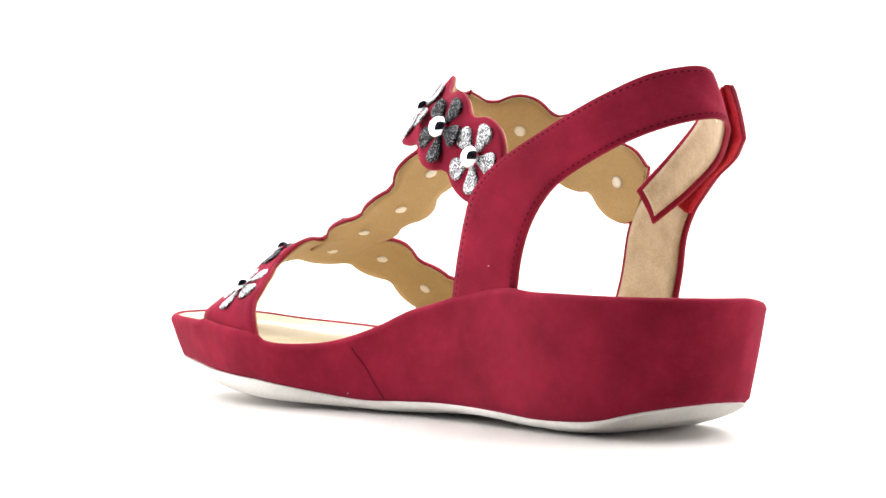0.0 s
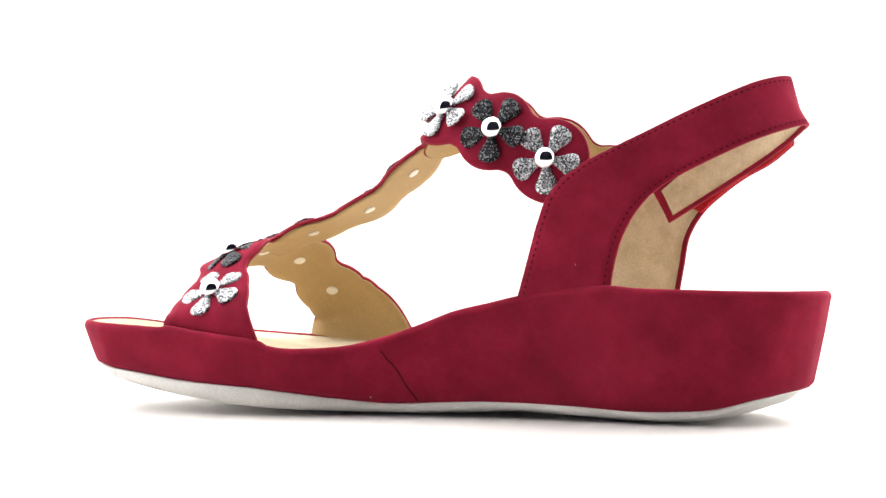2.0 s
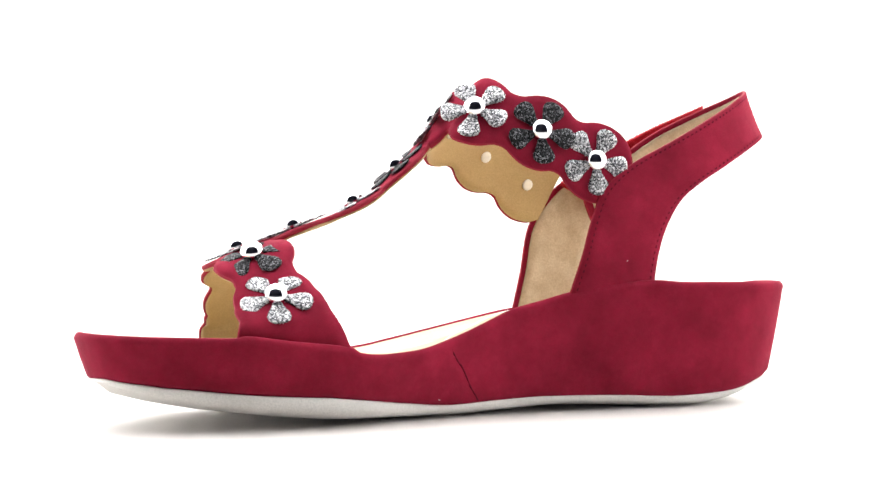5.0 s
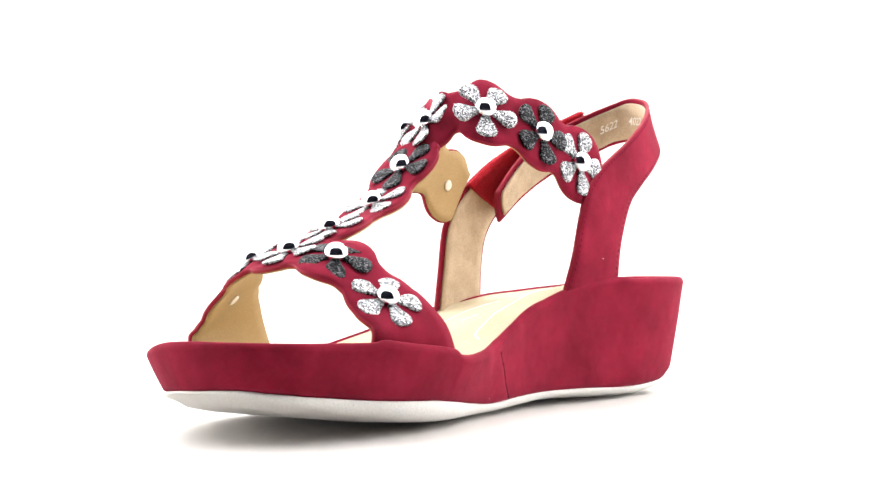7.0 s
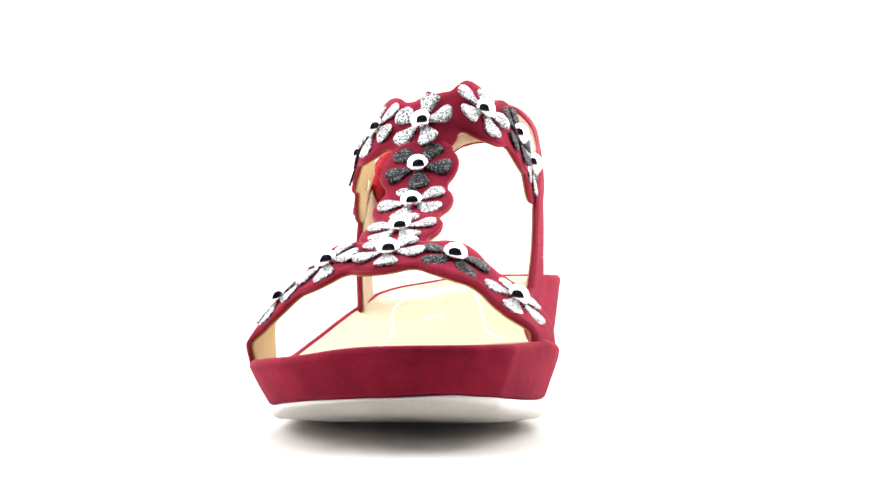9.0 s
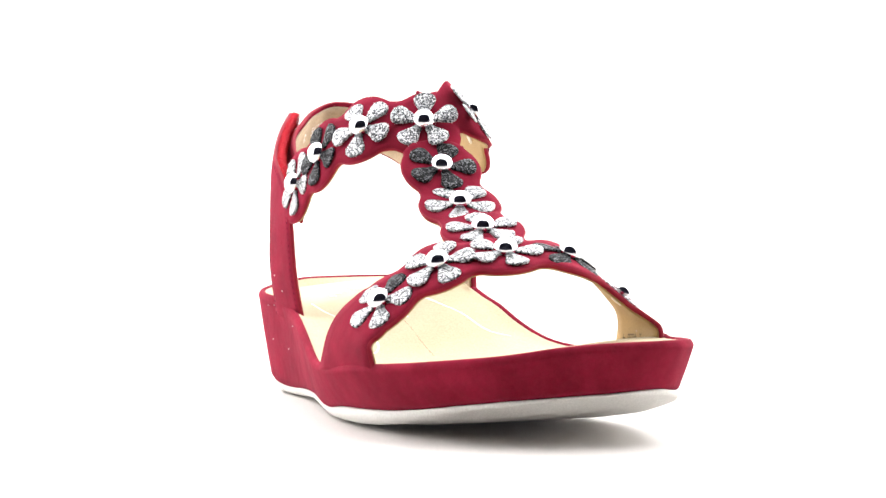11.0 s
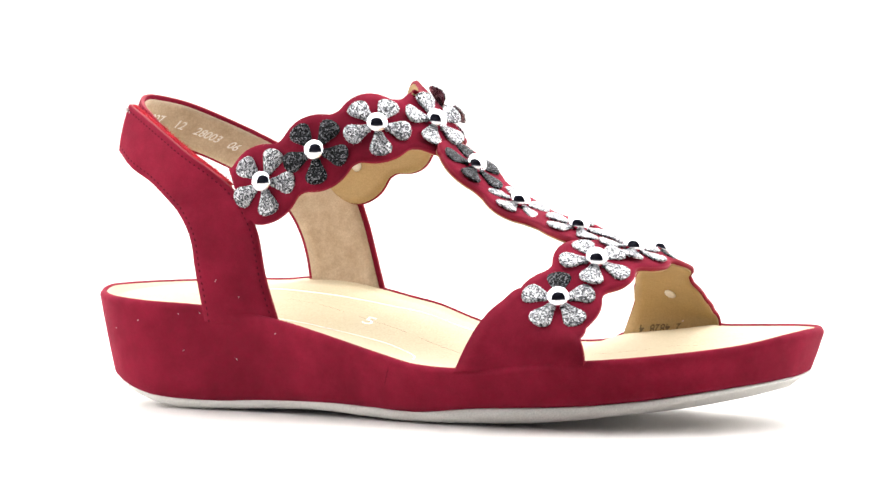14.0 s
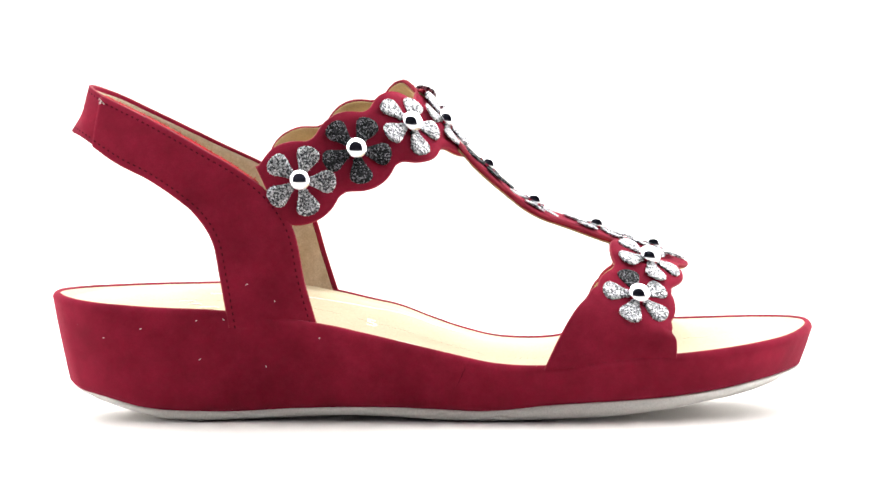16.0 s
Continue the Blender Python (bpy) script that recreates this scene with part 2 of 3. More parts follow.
def build_sole():
    lean = 0.7 * (1 - across(RIM[:, 1])) * np.clip((100 - RIM[:, 0]) / 30, 0, 1)
    low_z, low = joint_of(RIM[:, 0], RIM[:, 1]) - lean, TAPER
    rings = [ring(3.4, RIM_Z - 2.4), ring(2.5, RIM_Z - 0.55), ring(1.7, RIM_Z), ring(0.9, RIM_Z - 0.3), ring(0.3, RIM_Z - 1.1), ring(0.05, RIM_Z - 2.1)]
    rings.append(ring(0.15 + 0.02 * low, RIM_Z - 2.8))
    for k in (0.14, 0.25, 0.38, 0.5, 0.62, 0.74, 0.85, 0.94):
        z = RIM_Z - 2.8 + (low_z - RIM_Z + 2.8) * k
        rings.append(ring(0.4 + low * (k ** 1.15) * 0.85 - seam_step(k), z))
    rings += [ring(low + 0.6, low_z + 0.1), ring(low + 1.9, low_z - 0.2)]
    part("wedge_cover", rings_mesh(rings), SUEDE, sandal, "red suede covered wedge sole")

    low = low - 1.3 * FORE
    floor_z = ground_z(RIM[:, 0]) - 1.4 * lean
    rings = [ring(low + 3.3, low_z + 0.3), ring(low + 0.75, low_z + 0.12), ring(low + 0.45, low_z - 0.3), ring(low + 0.7, low_z * 0.45 + floor_z * 0.55),
             ring(low + 1.4, low_z * 0.15 + floor_z * 0.85 + 0.1), ring(low + 3.0, floor_z)]
    for k in (0.85, 0.6, 0.35, 0.12, 0.001):
        rings.append(shrunk(rings[5], k, lambda x, y: ground_z(x) - 1.5 * min(1.0, (1 - k) / 0.25)))
    part("outsole", welded(rings_mesh(rings)), RUBBER, sandal, "thin white rubber outsole")

    start = ring(2.1, RIM_Z - 1.4)
    rings = [start, ring(2.5, RIM_Z - 0.75), ring(3.3, RIM_Z - 0.8)]
    edge = ring(3.8, RIM_Z)
    for k in (0.97, 0.85, 0.7, 0.55, 0.4, 0.25, 0.1, 0.001):
        rings.append(shrunk(edge, k, insole_z))
    part("insole", welded(rings_mesh(rings)), INSOLE, sandal, "cream leather insole")


def wall_point(i, k):
    """A point of the wedge wall at rim index i, k of the way down."""
    z = RIM_Z[i] - 2.8 + (joint_of(RIM[i, 0], RIM[i, 1]) - RIM_Z[i] + 2.8) * k
    q = RIM[i] - RIM_N[i] * (0.4 + TAPER[i] * (max(k, 0) ** 1.15) * 0.85)
    return np.array([q[0], q[1], z])


def nearest_rim(x, outer):
    side = [i for i in range(len(RIM)) if (RIM[i, 1] > -5) == outer]
    return min(side, key=lambda i: abs(RIM[i, 0] - x))


def build_seam_shade():
    # no thread here: dark cords stand in for the shade in the seam creases
    for xa, xb, outer, k_end, thick in ((11.6, -0.9, True, 0.97, 0.24), (3.0, -4.0, False, 0.55, 0.11)):
        pts = []
        for k in np.linspace(0.02, k_end, 12):
            pts.append(wall_point(nearest_rim(xa + (xb - xa) * k, outer), k))
        p = np.array(pts)
        for j in (0, 1):
            p[1:-1, j] = (p[:-2, j] + p[1:-1, j] * 2 + p[2:, j]) / 4
        part("side_seam_shade", tube(p, thick), THREAD_AND_SHADE, sandal, "dark cord drawn as the shade in the suede seam")


build_sole()
build_seam_shade()


# ---------------------------------------------------------------- the sandal: straps
def sheet(a, b, n_out, outer, inner, bulge=0.0, rows=8, round_edge=0.5):
    """A curved band between edge curves a and b: from inner to outer millimetres along its outward normal."""
    count = len(a)
    loops = []
    for i in range(count):
        w = np.linalg.norm(b[i] - a[i])
        top, bot = [], []
        for s in np.linspace(0, 1, rows):
            lift = bulge * 4 * s * (1 - s)
            q = a[i] + (b[i] - a[i]) * s + n_out[i] * lift
            top.append(q + n_out[i] * outer)
            bot.append(q + n_out[i] * inner)
        d = (b[i] - a[i]) / max(w, 1e-6) * round_edge
        mid = (outer + inner) / 2
        ea, eb = a[i] + n_out[i] * mid - d, b[i] + n_out[i] * mid + d
        loops.append(top + [eb] + bot[::-1] + [ea])
    bm = rings_mesh(loops, True, True)
    # the cut edges take the second material
    side_faces = (rows - 1, rows, 2 * rows, 2 * rows + 1)
    for k, face in enumerate(list(bm.faces)):
        if k % (2 * rows + 2) in side_faces or k >= (count - 1) * (2 * rows + 2):
            face.material_index = 1
    return bm


def across_of(path, n_out):
    t = unit(np.gradient(path, axis=0))
    n = unit(n_out - (n_out * t).sum(1, keepdims=True) * t)
    return n, np.cross(n, t)


FLOWERS = {
    # centre, outward direction, turn of the lowest petal, colour of the petals
    "C0": ((1.7, -6.6, 96.9), (0.79, -0.10, 0.60), 162, "silver"),
    "L1": ((-5.6, 14.7, 100.6), (0.34, 0.75, 0.57), -10, "silver"),
    "L2": ((-24.8, 24.5, 92.9), (0.22, 0.90, 0.37), 0, "black"),
    "L3": ((-44.3, 28.0, 82.4), (0.10, 0.98, 0.15), 4, "silver"),
    "M1": ((-12.6, -26.4, 94.8), (0.30, -0.83, 0.47), 5, "silver"),
    "M2": ((-30.6, -34.9, 86.1), (0.09, -0.95, 0.28), 8, "black"),
    "M3": ((-49.6, -37.7, 75.4), (-0.12, -0.98, 0.10), 17, "silver"),
    "T1": ((15.6, -6.5, 81.7), (0.67, -0.14, 0.74), 8, "black"),
    "T2": ((31.1, -6.5, 69.7), (0.47, -0.15, 0.88), -15, "silver"),
    "T3": ((51.3, -7.4, 62.1), (0.36, -0.15, 0.93), 33, "silver"),
    "T4": ((70.6, -8.6, 55.2), (0.36, -0.08, 0.93), 5, "silver"),
    "FL1": ((72.4, 12.8, 52.8), (0.34, 0.33, 0.88), -8, "black"),
    "FL2": ((71.2, 31.4, 39.9), (0.20, 0.75, 0.63), 6, "silver"),
    "FM1": ((65.0, -28.3, 50.6), (0.36, -0.44, 0.82), 48, "silver"),
    "FM2": ((58.5, -44.6, 38.9), (0.15, -0.82, 0.55), 36, "silver one black"),
}
LIFT = 2.4          # height of a stud's middle over the strap's face, less on the vamp
for key in FLOWERS:
    c, n, turn, tone = FLOWERS[key]
    FLOWERS[key] = (np.array(c, float), unit(n), turn, tone)


def on_strap(key):
    c, n, _, _ = FLOWERS[key]
    return c - n * (LIFT - 1.1 if key[0] == "F" else LIFT)


def scalloped(s, centres, radius, neck):
    """Half-width of a band of overlapping discs."""
    w = np.full(len(s), neck, float)
    for c, r in zip(centres, radius):
        d2 = r * r - (s - c) ** 2
        w = np.maximum(w, np.sqrt(np.maximum(d2, 0)))
    k = np.array([0.2, 0.6, 0.2])
    return np.convolve(np.pad(w, 1, mode="edge"), k, mode="valid")


SEATS = {}         # where each flower sits on its strap, and which way the strap faces there


def strap(name, stations, label, lining, radius=12.4, neck=8.6, n=110, flare=None, bulge=0.5):
    """A scalloped strap through stations: flower names, or (point, outward) pairs where it goes on."""
    pts, nrm, flower_at = [], [], []
    for k, st in enumerate(stations):
        if isinstance(st, str):
            pts.append(on_strap(st))
            nrm.append(FLOWERS[st][1])
            flower_at.append(k)
        else:
            pts.append(np.array(st[0], float))
            nrm.append(unit(st[1]))
    path = curve_at(pts, n)
    out = unit(curve_at(nrm, n))
    out, side = across_of(path, out)
    s = np.concatenate([[0], np.cumsum(np.linalg.norm(np.diff(path, axis=0), axis=1))])
    k_of = np.linspace(0, len(stations) - 1, n)
    centres = [np.interp(k, k_of, s) for k in flower_at]
    for k in flower_at:
        i = int(np.argmin(np.abs(k_of - k)))
        SEATS[stations[k]] = (path[i], out[i])
    w = scalloped(s, centres, [radius] * len(centres), neck)
    wa, wb = w.copy(), w.copy()
    if flare:
        wa, wb, side = flare(k_of, wa, wb, side)
    a, b = path - side * wa[:, None], path + side * wb[:, None]
    ob = part(name, sheet(a, b, out, 0.0, -1.5, bulge, 9, 0.35), SUEDE, sandal, label)
    ia, ib = path - side * (wa - 0.35)[:, None], path + side * (wb - 0.35)[:, None]
    part("lining", sheet(ia, ib, out, -1.45, -2.1, bulge, 9, 0.1), lining, ob, "smooth tan leather lining")
    return ob, path, out, side, wa, wb


def instep_flare(k_of, wa, wb, side):
    # the outer end is a round scallop about the last flower
    wb = wb + 0.4 * np.exp(-((k_of - 4.6) / 1.2) ** 2) + 0.8 * np.exp(-((k_of - 6.0) / 0.5) ** 2)
    wa = wa - 3.0 * np.exp(-((k_of - 5.0) / 0.45) ** 2)
    cap = 13.4 * np.sqrt(np.maximum(1.0 - np.clip(k_of - 8.0, 0, 1) ** 2 * 0.96, 0.0))
    return np.where(k_of > 8.0, cap, wa), np.where(k_of > 8.0, cap, wb), side


instep = strap("instep_strap", [((-58.5, -36.4, 71.0), (-0.12, -1.0, 0.1)), "M3", "M2", "M1", "C0", ((-2.3, 4.0, 98.3), (0.70, 0.36, 0.62)), "L1", "L2", "L3", ((-56.4, 27.6, 76.2), (0.0, 1.0, 0.1))],
               "scalloped red suede instep strap with flowers", LINING, 13.4, 10.0, 150, instep_flare)


def vamp_flare(k_of, wa, wb, side):
    # inner end widens to both sides, outer end a little
    e = np.clip(1.0 - k_of / 1.8, 0, 1)
    f = np.clip((k_of - 6.0) / 1.8, 0, 1)
    g, h = e ** 0.6, f ** 0.6
    wa = wa * (1 - g) + 21.0 * g
    wb = wb * (1 - g) + 21.0 * g
    e, f = e[:, None], f[:, None]
    side = unit(side * (1 - e - f) + np.array((-1.0, -0.055, -0.06)) * e + np.array((-1.0, 0.10, -0.11)) * f)
    e, f = e[:, 0], f[:, 0]
    return wa * (1 - h) + 17.6 * h, wb * (1 - h) + 18.4 * h, side


vamp = strap("vamp_strap", [((48.2, -52.5, 17.2), (-0.03, -0.99, 0.10)), ((52.4, -51.9, 29.2), (0.05, -0.93, 0.36)), "FM2", "FM1", "T4", "FL1", "FL2", ((69.8, 38.6, 31.6), (0.15, 0.93, 0.33)), ((68.0, 39.9, 23.0), (0.10, 0.98, 0.12))],
             "scalloped red suede vamp strap with flowers", LINING, 13.0, 9.8, 150, vamp_flare)
def t_bar_flare(k_of, wa, wb, side):
    # the upper end is a round scallop tucked onto the instep strap
    cap = 13.2 * np.sqrt(np.maximum(1.0 - np.clip(1.0 - k_of, 0, 1) ** 2 * 0.80, 0.0))
    return np.where(k_of < 1.0, np.minimum(wa, cap), wa), np.where(k_of < 1.0, np.minimum(wb, cap), wb), side


t_bar = strap("t_bar", [(on_strap("C0") * 0.62 + on_strap("T1") * 0.38 - 0.7 * FLOWERS["C0"][1], (0.76, -0.1, 0.64)), "T1", "T2", "T3",
                        (on_strap("T4") - 0.5 * FLOWERS["T4"][1], (0.36, -0.1, 0.93))],
              "scalloped red suede middle strap with flowers", LINING, 13.2, 10.4, 90, t_bar_flare)


def band(name, upper, lower, centre, label, lining, n=90, bulge=0.6):
    """A plain strap between an upper and a lower edge; its outside looks away from the centre line."""
    a, b = even(curve_at(upper, 300), n), even(curve_at(lower, 300), n)
    t = np.gradient((a + b) / 2, axis=0)
    out = unit(np.cross(t, b - a))
    away = (a + b) / 2 - np.array(centre, float)
    away[:, 2] = 0
    flip = np.sign((out * away).sum(1, keepdims=True))
    out = out * np.where(flip == 0, 1, flip)
    ob = part(name, sheet(a, b, out, 0.0, -1.5, bulge, 8, 0.4), SUEDE, sandal, label)
    d = unit(b - a)
    part("lining", sheet((a + d * 1.7)[:-2], (b - d * 1.5)[:-2], out[:-2], -1.45, -2.2, bulge, 8, 0.1), lining, ob, "beige microfibre lining")
    stitch_rows(ob, a, b, out, bulge)
    return ob, a, b, out


def stitch_rows(ob, a, b, out, bulge):
    """Short sunk stitches along both edges of a strap."""
    bm = bmesh.new()
    for edge, other in ((a, b), (b, a)):
        w = np.linalg.norm(other - edge, axis=1, keepdims=True)
        s = 1.8 / w
        line = edge + (other - edge) * s + out * (bulge * 4 * s * (1 - s) + 0.02)
        length = np.linalg.norm(np.diff(line, axis=0), axis=1).sum()
        m = int(length / 2.1)
        p = even(line, m * 3)
        o = even(out, m * 3)
        for i in range(m):
            q0, q1 = p[3 * i], p[3 * i + 1] + (p[3 * i + 2] - p[3 * i + 1]) * 0.3
            side = unit(np.cross(o[3 * i], q1 - q0)) * 0.22
            up = o[3 * i] * 0.16
            v = [bm.verts.new(Vector(q) * MM) for q in (q0 - side, q0 + side, q1 + side, q1 - side)]
            top = bm.verts.new(Vector((q0 + q1) / 2 + up) * MM)
            for j in range(4):
                bm.faces.new((v[j], v[(j + 1) % 4], top))
    tagged(part("stitching", bm, THREAD_AND_SHADE, ob, "dark red edge stitching"), kind="stuff")


outer_band = band("sling_strap",
                  [(-33.5, 26.6, 35.0), (-38.3, 28.3, 50.0), (-42.0, 28.6, 62.7), (-46.5, 28.6, 72.5), (-57.0, 28.2, 81.0), (-76.0, 27.0, 90.2), (-94.0, 23.4, 98.9),
                   (-109.5, 15.2, 106.0), (-117.6, 2.6, 108.2), (-114.5, -7.2, 105.0), (-106.5, -14.3, 100.6), (-94.5, -22.5, 93.5), (-80.5, -25.6, 83.6), (-66.6, -25.2, 72.2)],
                  [(-64.5, 29.2, 36.5), (-66.9, 29.0, 50.6), (-70.6, 28.8, 60.7), (-76.3, 28.2, 69.0), (-84.0, 28.0, 75.0), (-94.5, 26.3, 80.6), (-107.0, 22.0, 86.7),
                   (-118.0, 14.0, 91.2), (-123.6, 2.6, 93.0), (-120.6, -6.6, 91.2), (-113.0, -14.8, 86.3), (-102.0, -23.3, 80.0), (-87.0, -27.4, 71.2), (-71.5, -27.4, 61.8)],
                  (-80, -5, 0), "red suede sling strap wrapped round the heel", MICRO, 140)
inner_band = band("closure_strap",
                  [(-42.8, -36.2, 26.0), (-47.7, -37.6, 43.2), (-51.2, -37.8, 59.8), (-58.5, -36.6, 71.0), (-68.0, -35.8, 78.6), (-80.0, -34.2, 85.8), (-96.6, -27.0, 95.4), (-112.6, -17.8, 103.5)],
                  [(-71.3, -36.6, 29.0), (-74.1, -37.8, 45.5), (-76.4, -37.2, 56.6), (-81.6, -35.4, 64.8), (-88.0, -33.2, 70.3), (-97.0, -29.6, 76.4), (-107.0, -26.0, 81.6), (-115.3, -20.4, 87.3)],
                  (-80, -5, 0), "red suede closure strap with hook fastening", MICRO, 90)


def build_velcro():
    ob, a, b, out = inner_band
    i = 42
    d = unit(b - a)
    rng = random.Random(9)
    bm = bmesh.new()
    for _ in range(3200):
        j = rng.randrange(i, len(a))
        t = rng.random() ** 2.2
        q = a[j] + (b[j] - a[j]) * t - out[j] * rng.uniform(1.4, 4.0) * (1.0 if t < 0.04 else 0.0) - out[j] * (4.0 if t >= 0.04 else 0.0) - d[j] * (0.4 if t < 0.04 else 0.0)
        way = unit(-out[j] * (0.3 if t < 0.04 else 1.0) - d[j] * (1.0 if t < 0.04 else 0.2) + np.array([rng.gauss(0, 0.5) for _ in range(3)])) * rng.uniform(0.6, 1.5)
        w = unit(np.cross(way, (0.3, 0.5, 0.8))) * 0.12
        w2 = unit(np.cross(way, w)) * 0.12
        v = [bm.verts.new(Vector(p) * MM) for p in (q + w, q - w, q + w2, q + way)]
        for x, y, z in ((0, 1, 3), (1, 2, 3), (2, 0, 3)):
            bm.faces.new((v[x], v[y], v[z]))
    tagged(part("hook_fuzz", bm, VELCRO, ob, "bright red fuzzy hooks"), kind="stuff")
    part("hook_tape", sheet((a - d * 0.3)[i:], (b - d * 0.2)[i:], out[i:], -1.2, -4.0, 0.5, 8, 0.5), VELCRO, ob, "bright red hook tape")


build_velcro()


# ---------------------------------------------------------------- flowers, studs, rivets
def petal_ring(bm, which, droop=0.0):
    """Five club-shaped petals round the origin, z up, in millimetres, their tips bent down by droop."""
    for k in which:
        ang = 2 * math.pi * k / 5
        rows = [(2.2, 1.4), (4.2, 1.7), (5.9, 2.55), (7.5, 3.4), (9.0, 3.8), (10.3, 3.4), (11.2, 2.25), (11.6, 0.9)]
        top, bot = [], []
        for r, w in rows:
            up = 0.42 + (0.2 - droop) * (r / 11.6) ** 2
            line_t, line_b = [], []
            for s in (-1, -0.55, 0, 0.55, 1):
                x, y = r, s * w
                dome = 0.22 * (1 - s * s)
                line_t.append((x * math.cos(ang) - y * math.sin(ang), x * math.sin(ang) + y * math.cos(ang), up + dome))
                line_b.append((x * math.cos(ang) - y * math.sin(ang), x * math.sin(ang) + y * math.cos(ang), up - 0.5))
            top.append([bm.verts.new(Vector(p) * MM) for p in line_t])
            bot.append([bm.verts.new(Vector(p) * MM) for p in line_b])
        n = len(rows)
        for i in range(n - 1):
            for j in range(4):
                bm.faces.new((top[i][j], top[i][j + 1], top[i + 1][j + 1], top[i + 1][j]))
                bm.faces.new((bot[i][j], bot[i + 1][j], bot[i + 1][j + 1], bot[i][j + 1]))
            bm.faces.new((top[i][0], top[i + 1][0], bot[i + 1][0], bot[i][0]))
            bm.faces.new((top[i][4], bot[i][4], bot[i + 1][4], top[i + 1][4]))
        for line, low in ((top[0], bot[0]), (top[-1], bot[-1])):
            for j in range(4):
                bm.faces.new((line[j], low[j], low[j + 1], line[j + 1]))


def lathe(prof, sides=28):
    rings = [[(r * math.cos(w), r * math.sin(w), z) for w in np.linspace(0, 2 * math.pi, sides, endpoint=False)] for r, z in prof]
    return rings_mesh(rings, True, True)


def stud_mesh():
    prof = [(3.45, 0.2), (3.75, 0.5), (3.82, 1.0)]
    prof += [(3.82 * math.cos(a), 1.0 + 3.3 * math.sin(a)) for a in np.linspace(0.08, 1.53, 16)]
    return lathe(prof)


def flower_frame(key):
    _, _, turn, tone = FLOWERS[key]
    seat, n = SEATS[key]
    down = np.array([0, 0, -1.0])
    if key[0] in "TC":
        down = np.array([0.6, 0, -0.8])
    if key in ("C0", "T4"):
        down = np.array([0.7, 0, -0.7])
    x = unit(down - n * (down @ n))
    y = np.cross(n, x)
    a = radians(turn)
    x, y = x * math.cos(a) + y * math.sin(a), y * math.cos(a) - x * math.sin(a)
    o = (seat + n * 0.6) * MM
    return Matrix(((x[0], y[0], n[0], o[0]), (x[1], y[1], n[1], o[1]), (x[2], y[2], n[2], o[2]), (0, 0, 0, 1)))


# flowers on the bends of the straps
DROOP = {"FL1": 2.4, "FL2": 0.8, "M1": 1.0, "C0": -0.4, "L1": 0.3, "FM1": 0.8, "FM2": 0.8}


def build_flowers():
    for key, (c, n, turn, tone) in FLOWERS.items():
        bm = bmesh.new()
        single = tone == "silver one black"
        # the black petal of the mixed flower points up
        which = [0, 1, 3, 4] if single else range(5)
        petal_ring(bm, which, DROOP.get(key, 0.0))
        mat = BLACK if tone == "black" else SILVER
        ob = part("flower", bm, mat, sandal, "black glitter flower" if tone == "black" else "silver glitter flower")
        ob.matrix_local = flower_frame(key)
        if single:
            bm = bmesh.new()
            petal_ring(bm, [2], DROOP.get(key, 0.0))
            part("petal", bm, BLACK, ob, "single black glitter petal")
        part("stud", stud_mesh(), CHROME, ob, "domed polished chrome stud")


build_flowers()


def build_rivets():
    for key in FLOWERS:
        seat, n = SEATS[key]
        bm = lathe([(1.9, -0.1), (2.1, 0.15), (1.9, 0.4), (1.0, 0.5), (0.2, 0.52)], 16)
        ob = part("rivet_back", bm, RIVET, sandal, "pale rivet back on the lining")
        o = (seat - n * 1.7) * MM
        ob.matrix_local = Matrix.Translation(Vector(o)) @ Vector(-n).to_track_quat("Z", "Y").to_matrix().to_4x4()


build_rivets()


# ---------------------------------------------------------------- prints, ink and lint
def lettering(text, height):
    """Flat letters of the built-in font as points and faces, in millimetres, middle at the origin."""
    cu = bpy.data.curves.new("letters", "FONT")
    cu.body, cu.size, cu.align_x, cu.align_y = text, height * 1.35, "CENTER", "CENTER"
    cu.offset = 0.05
    ob = new("letters", cu)
    bpy.context.view_layer.update()
    me = bpy.data.meshes.new_from_object(ob.evaluated_get(bpy.context.evaluated_depsgraph_get()))
    verts = [tuple(v.co) for v in me.vertices]
    faces = [tuple(p.vertices) for p in me.polygons]
    bpy.data.objects.remove(ob)
    bpy.data.meshes.remove(me)
    return verts, faces


def laid(verts, faces, place):
    bm = bmesh.new()
    vs = [bm.verts.new(Vector(place(x, y)) * MM) for x, y, _ in verts]
    for f in faces:
        try:
            bm.faces.new([vs[j] for j in f])
        except ValueError:
            pass
    return bm


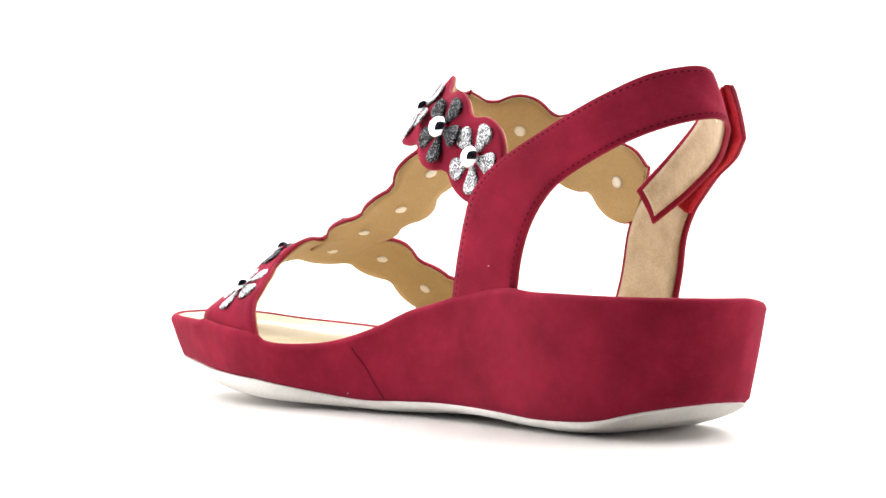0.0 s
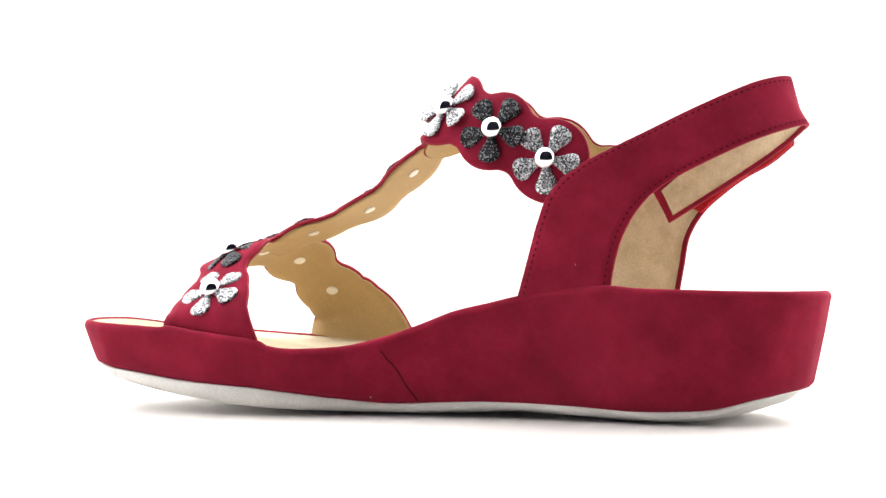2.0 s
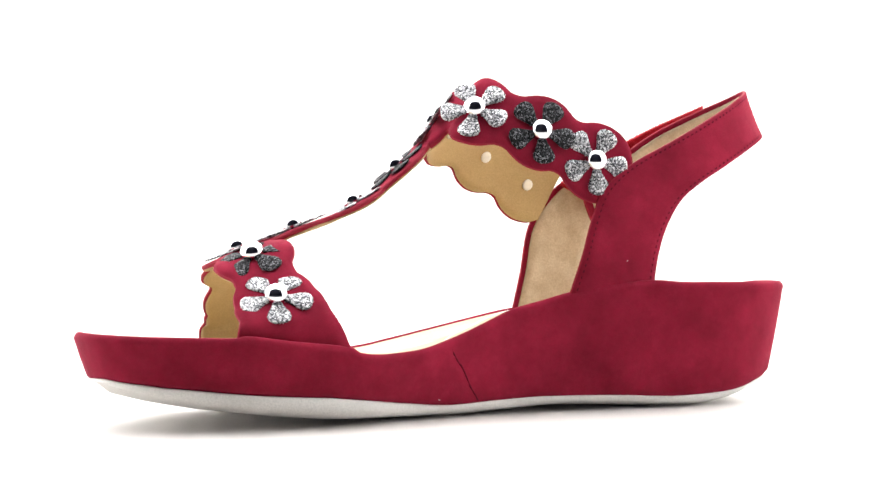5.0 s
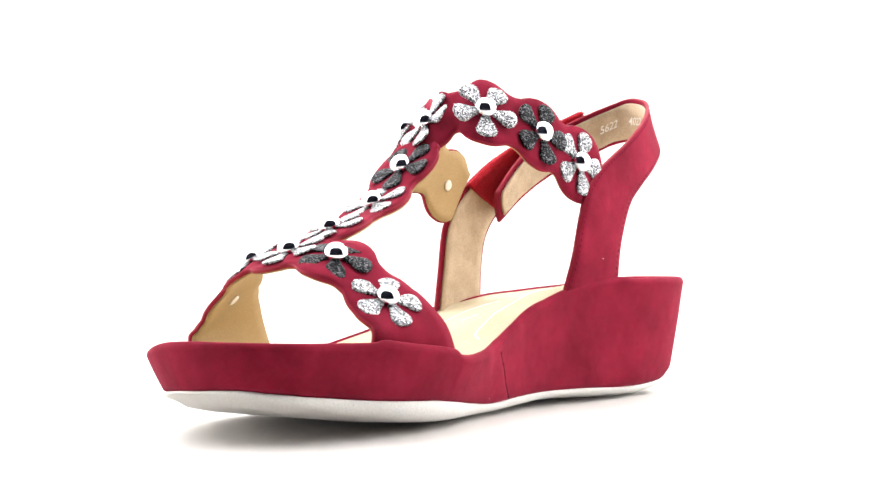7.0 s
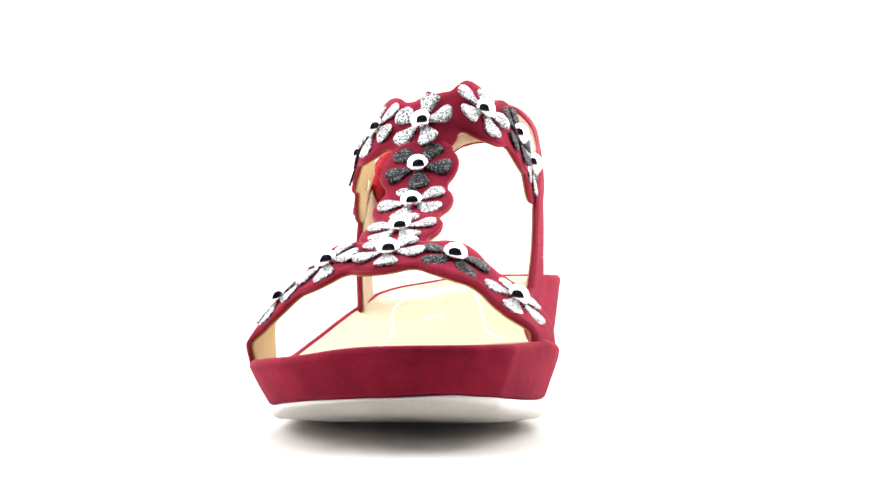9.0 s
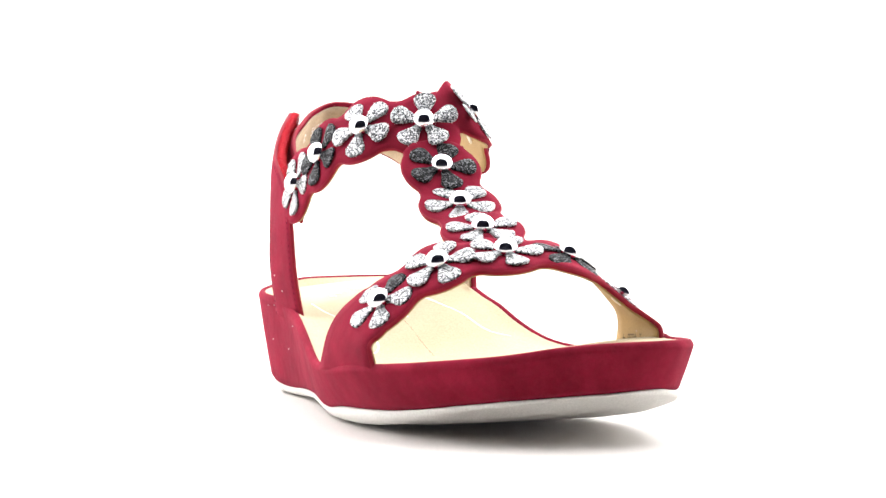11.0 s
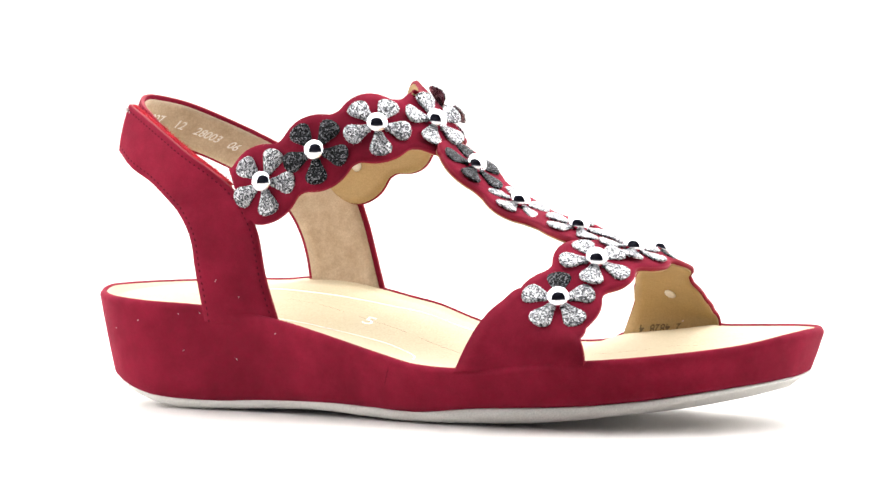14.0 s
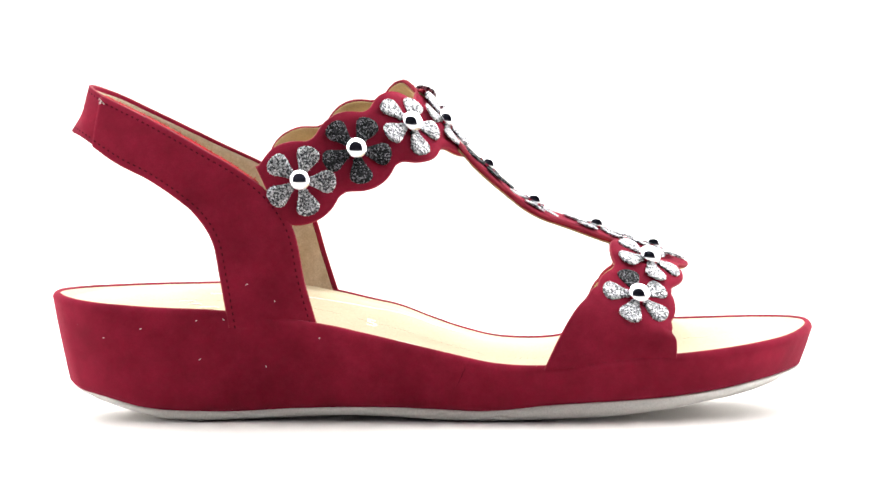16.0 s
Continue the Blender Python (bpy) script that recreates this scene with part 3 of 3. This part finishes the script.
def build_prints():
    # size mark and decorative lines on the footbed
    on_bed = lambda x, y: (x, y, float(insole_z(x, y)) + 0.12)
    v, f = lettering("5", 6.5)
    part("size_mark", laid(v, f, lambda x, y: on_bed(-24.5 + x, -6.9 + y)), FOIL, sandal, "pale printed size number")
    for knots in ([(-78, 7), (-62, 5.8), (-44, 6.0), (-28, 9.0), (-8, 12.8), (3, 15.5), (9, 21)], [(-68, -24), (-52, -24.6), (-36, -22.6), (-18, -20.2), (-8, -20.6), (0, -24.5), (3, -31)]):
        c = curve_at(knots, 60)
        pts = [(x, y, float(insole_z(x, y)) - 0.35) for x, y in c]
        part("footbed_line", tube(pts, 0.55), FOIL, sandal, "pale decorative line on the footbed")
    # heel print, plain strokes
    for x, y, l in ((-88, -4, 5), (-85, -8, 4), (-81, -12, 6)):
        pts = [(x + u * l, y - 2.5 * u * (1 - u) * l * 0.3, float(insole_z(x + u * l, y)) - 0.1) for u in np.linspace(0, 1, 8)]
        part("heel_print", tube(pts, 0.4), FOIL, sandal, "pale print stroke on the footbed")
    # code stamped into the lining of the sling strap
    ob, a, b, out = outer_band
    mid = (a + b) / 2
    s = np.concatenate([[0], np.cumsum(np.linalg.norm(np.diff(mid, axis=0), axis=1))])

    def on_sling(at):
        def place(x, y):
            u = at - (x - 0.4 * y)
            k = 0.5 - y / 15.0
            q = [np.interp(u, s, a[:, j] * (1 - k) + b[:, j] * k) for j in range(3)]
            n = [np.interp(u, s, out[:, j]) for j in range(3)]
            lift = 0.6 * 4 * k * (1 - k) - 2.28
            return [q[j] + n[j] * lift for j in range(3)]
        return place

    for text, at in (("2", 132.8), ("5622", 122.6), ("4027", 109.0), ("12", 97.7), ("28003", 86.5), ("06", 75.8)):
        v, f = lettering(text, 3.0)
        part("stamped_code", laid(v, f, on_sling(at)), FOIL, ob, "pale stamped number")
    # ink number on the lining of the vamp strap, upside down
    ob, path, out, side, wa, wb = vamp
    z_at = path[:, 2]
    end = range(len(path) - 30, len(path))

    def on_vamp(x, y):
        z = 26.0 - y
        i = min(end, key=lambda j: abs(z_at[j] - z))
        d = x + 4.6
        k = np.clip((d + wa[i]) / (wa[i] + wb[i]), 0, 1)
        return path[i] + side[i] * d + out[i] * (2.0 * k * (1 - k) - 2.22) + np.array([0, 0, z - z_at[i]])

    v, f = lettering("2  4828  4", 2.8)
    part("ink_number", laid(v, f, on_vamp), INK, ob, "dark ink number")


def build_lint():
    """Single pale fibres caught in the nap."""
    rng = random.Random(4)
    spots = [wall_point(nearest_rim(x, o), k) + (0, 0.25 if o else -0.25, 0) for x, o, k in
             ((-82, False, 0.03), (-73, False, 0.0), (-112, False, 0.3), (-81, False, 0.45), (-43, False, 0.08), (-60, False, 0.5), (-100, False, 0.15), (-121, False, 0.2),
              (14, True, 0.9))]
    spots += [np.array(q) for q in ((-65.7, -38.8, 42.8), (-57.0, -38.7, 37.5), (-54.4, 29.6, 48.9), (73.2, 35.1, 28.3), (-75.0, -34.8, 72.0))]
    bm = bmesh.new()
    for q in spots:
        d = unit((rng.uniform(-1, 1), rng.uniform(-0.3, 0.3), rng.uniform(-1, 1))) * rng.uniform(0.25, 0.6)
        e = unit(np.cross(d, (0.2, 1.0, 0.1))) * 0.16
        v = [bm.verts.new(Vector(p) * MM) for p in (q - d, q + d, q + e, q - e, q + (0, 0.25, 0), q - (0, 0.25, 0))]
        for i, j, k in ((0, 2, 4), (2, 1, 4), (1, 3, 4), (3, 0, 4), (2, 0, 5), (1, 2, 5), (3, 1, 5), (0, 3, 5)):
            bm.faces.new((v[i], v[j], v[k]))
    tagged(part("lint", bm, LINT, sandal, "pale lint fibres on the suede"), kind="stuff")
    # frayed threads at the closure strap's corner
    for k in range(6):
        p0 = np.array((-112.0, -18.4, 101.5))
        d = unit((rng.uniform(-1, 0.6), rng.uniform(-1, -0.2), rng.uniform(-0.8, 1)))
        pts = [p0 + d * r + np.array((0, 0, 0.25 * r * r * rng.uniform(-0.5, 0.5))) for r in np.linspace(0, 1.7, 5)]
        part("loose_thread", tube(pts, 0.13, 4), LINT, sandal, "pale frayed thread")


build_prints()
build_lint()


# ---------------------------------------------------------------- movement
def motions():
    walk(sandal, [(k * 0.5, pose(0, 0, 0.0015, 0, 0, 131.593 + 14.5934 * k * 0.5)) for k in range(33)])


motions()
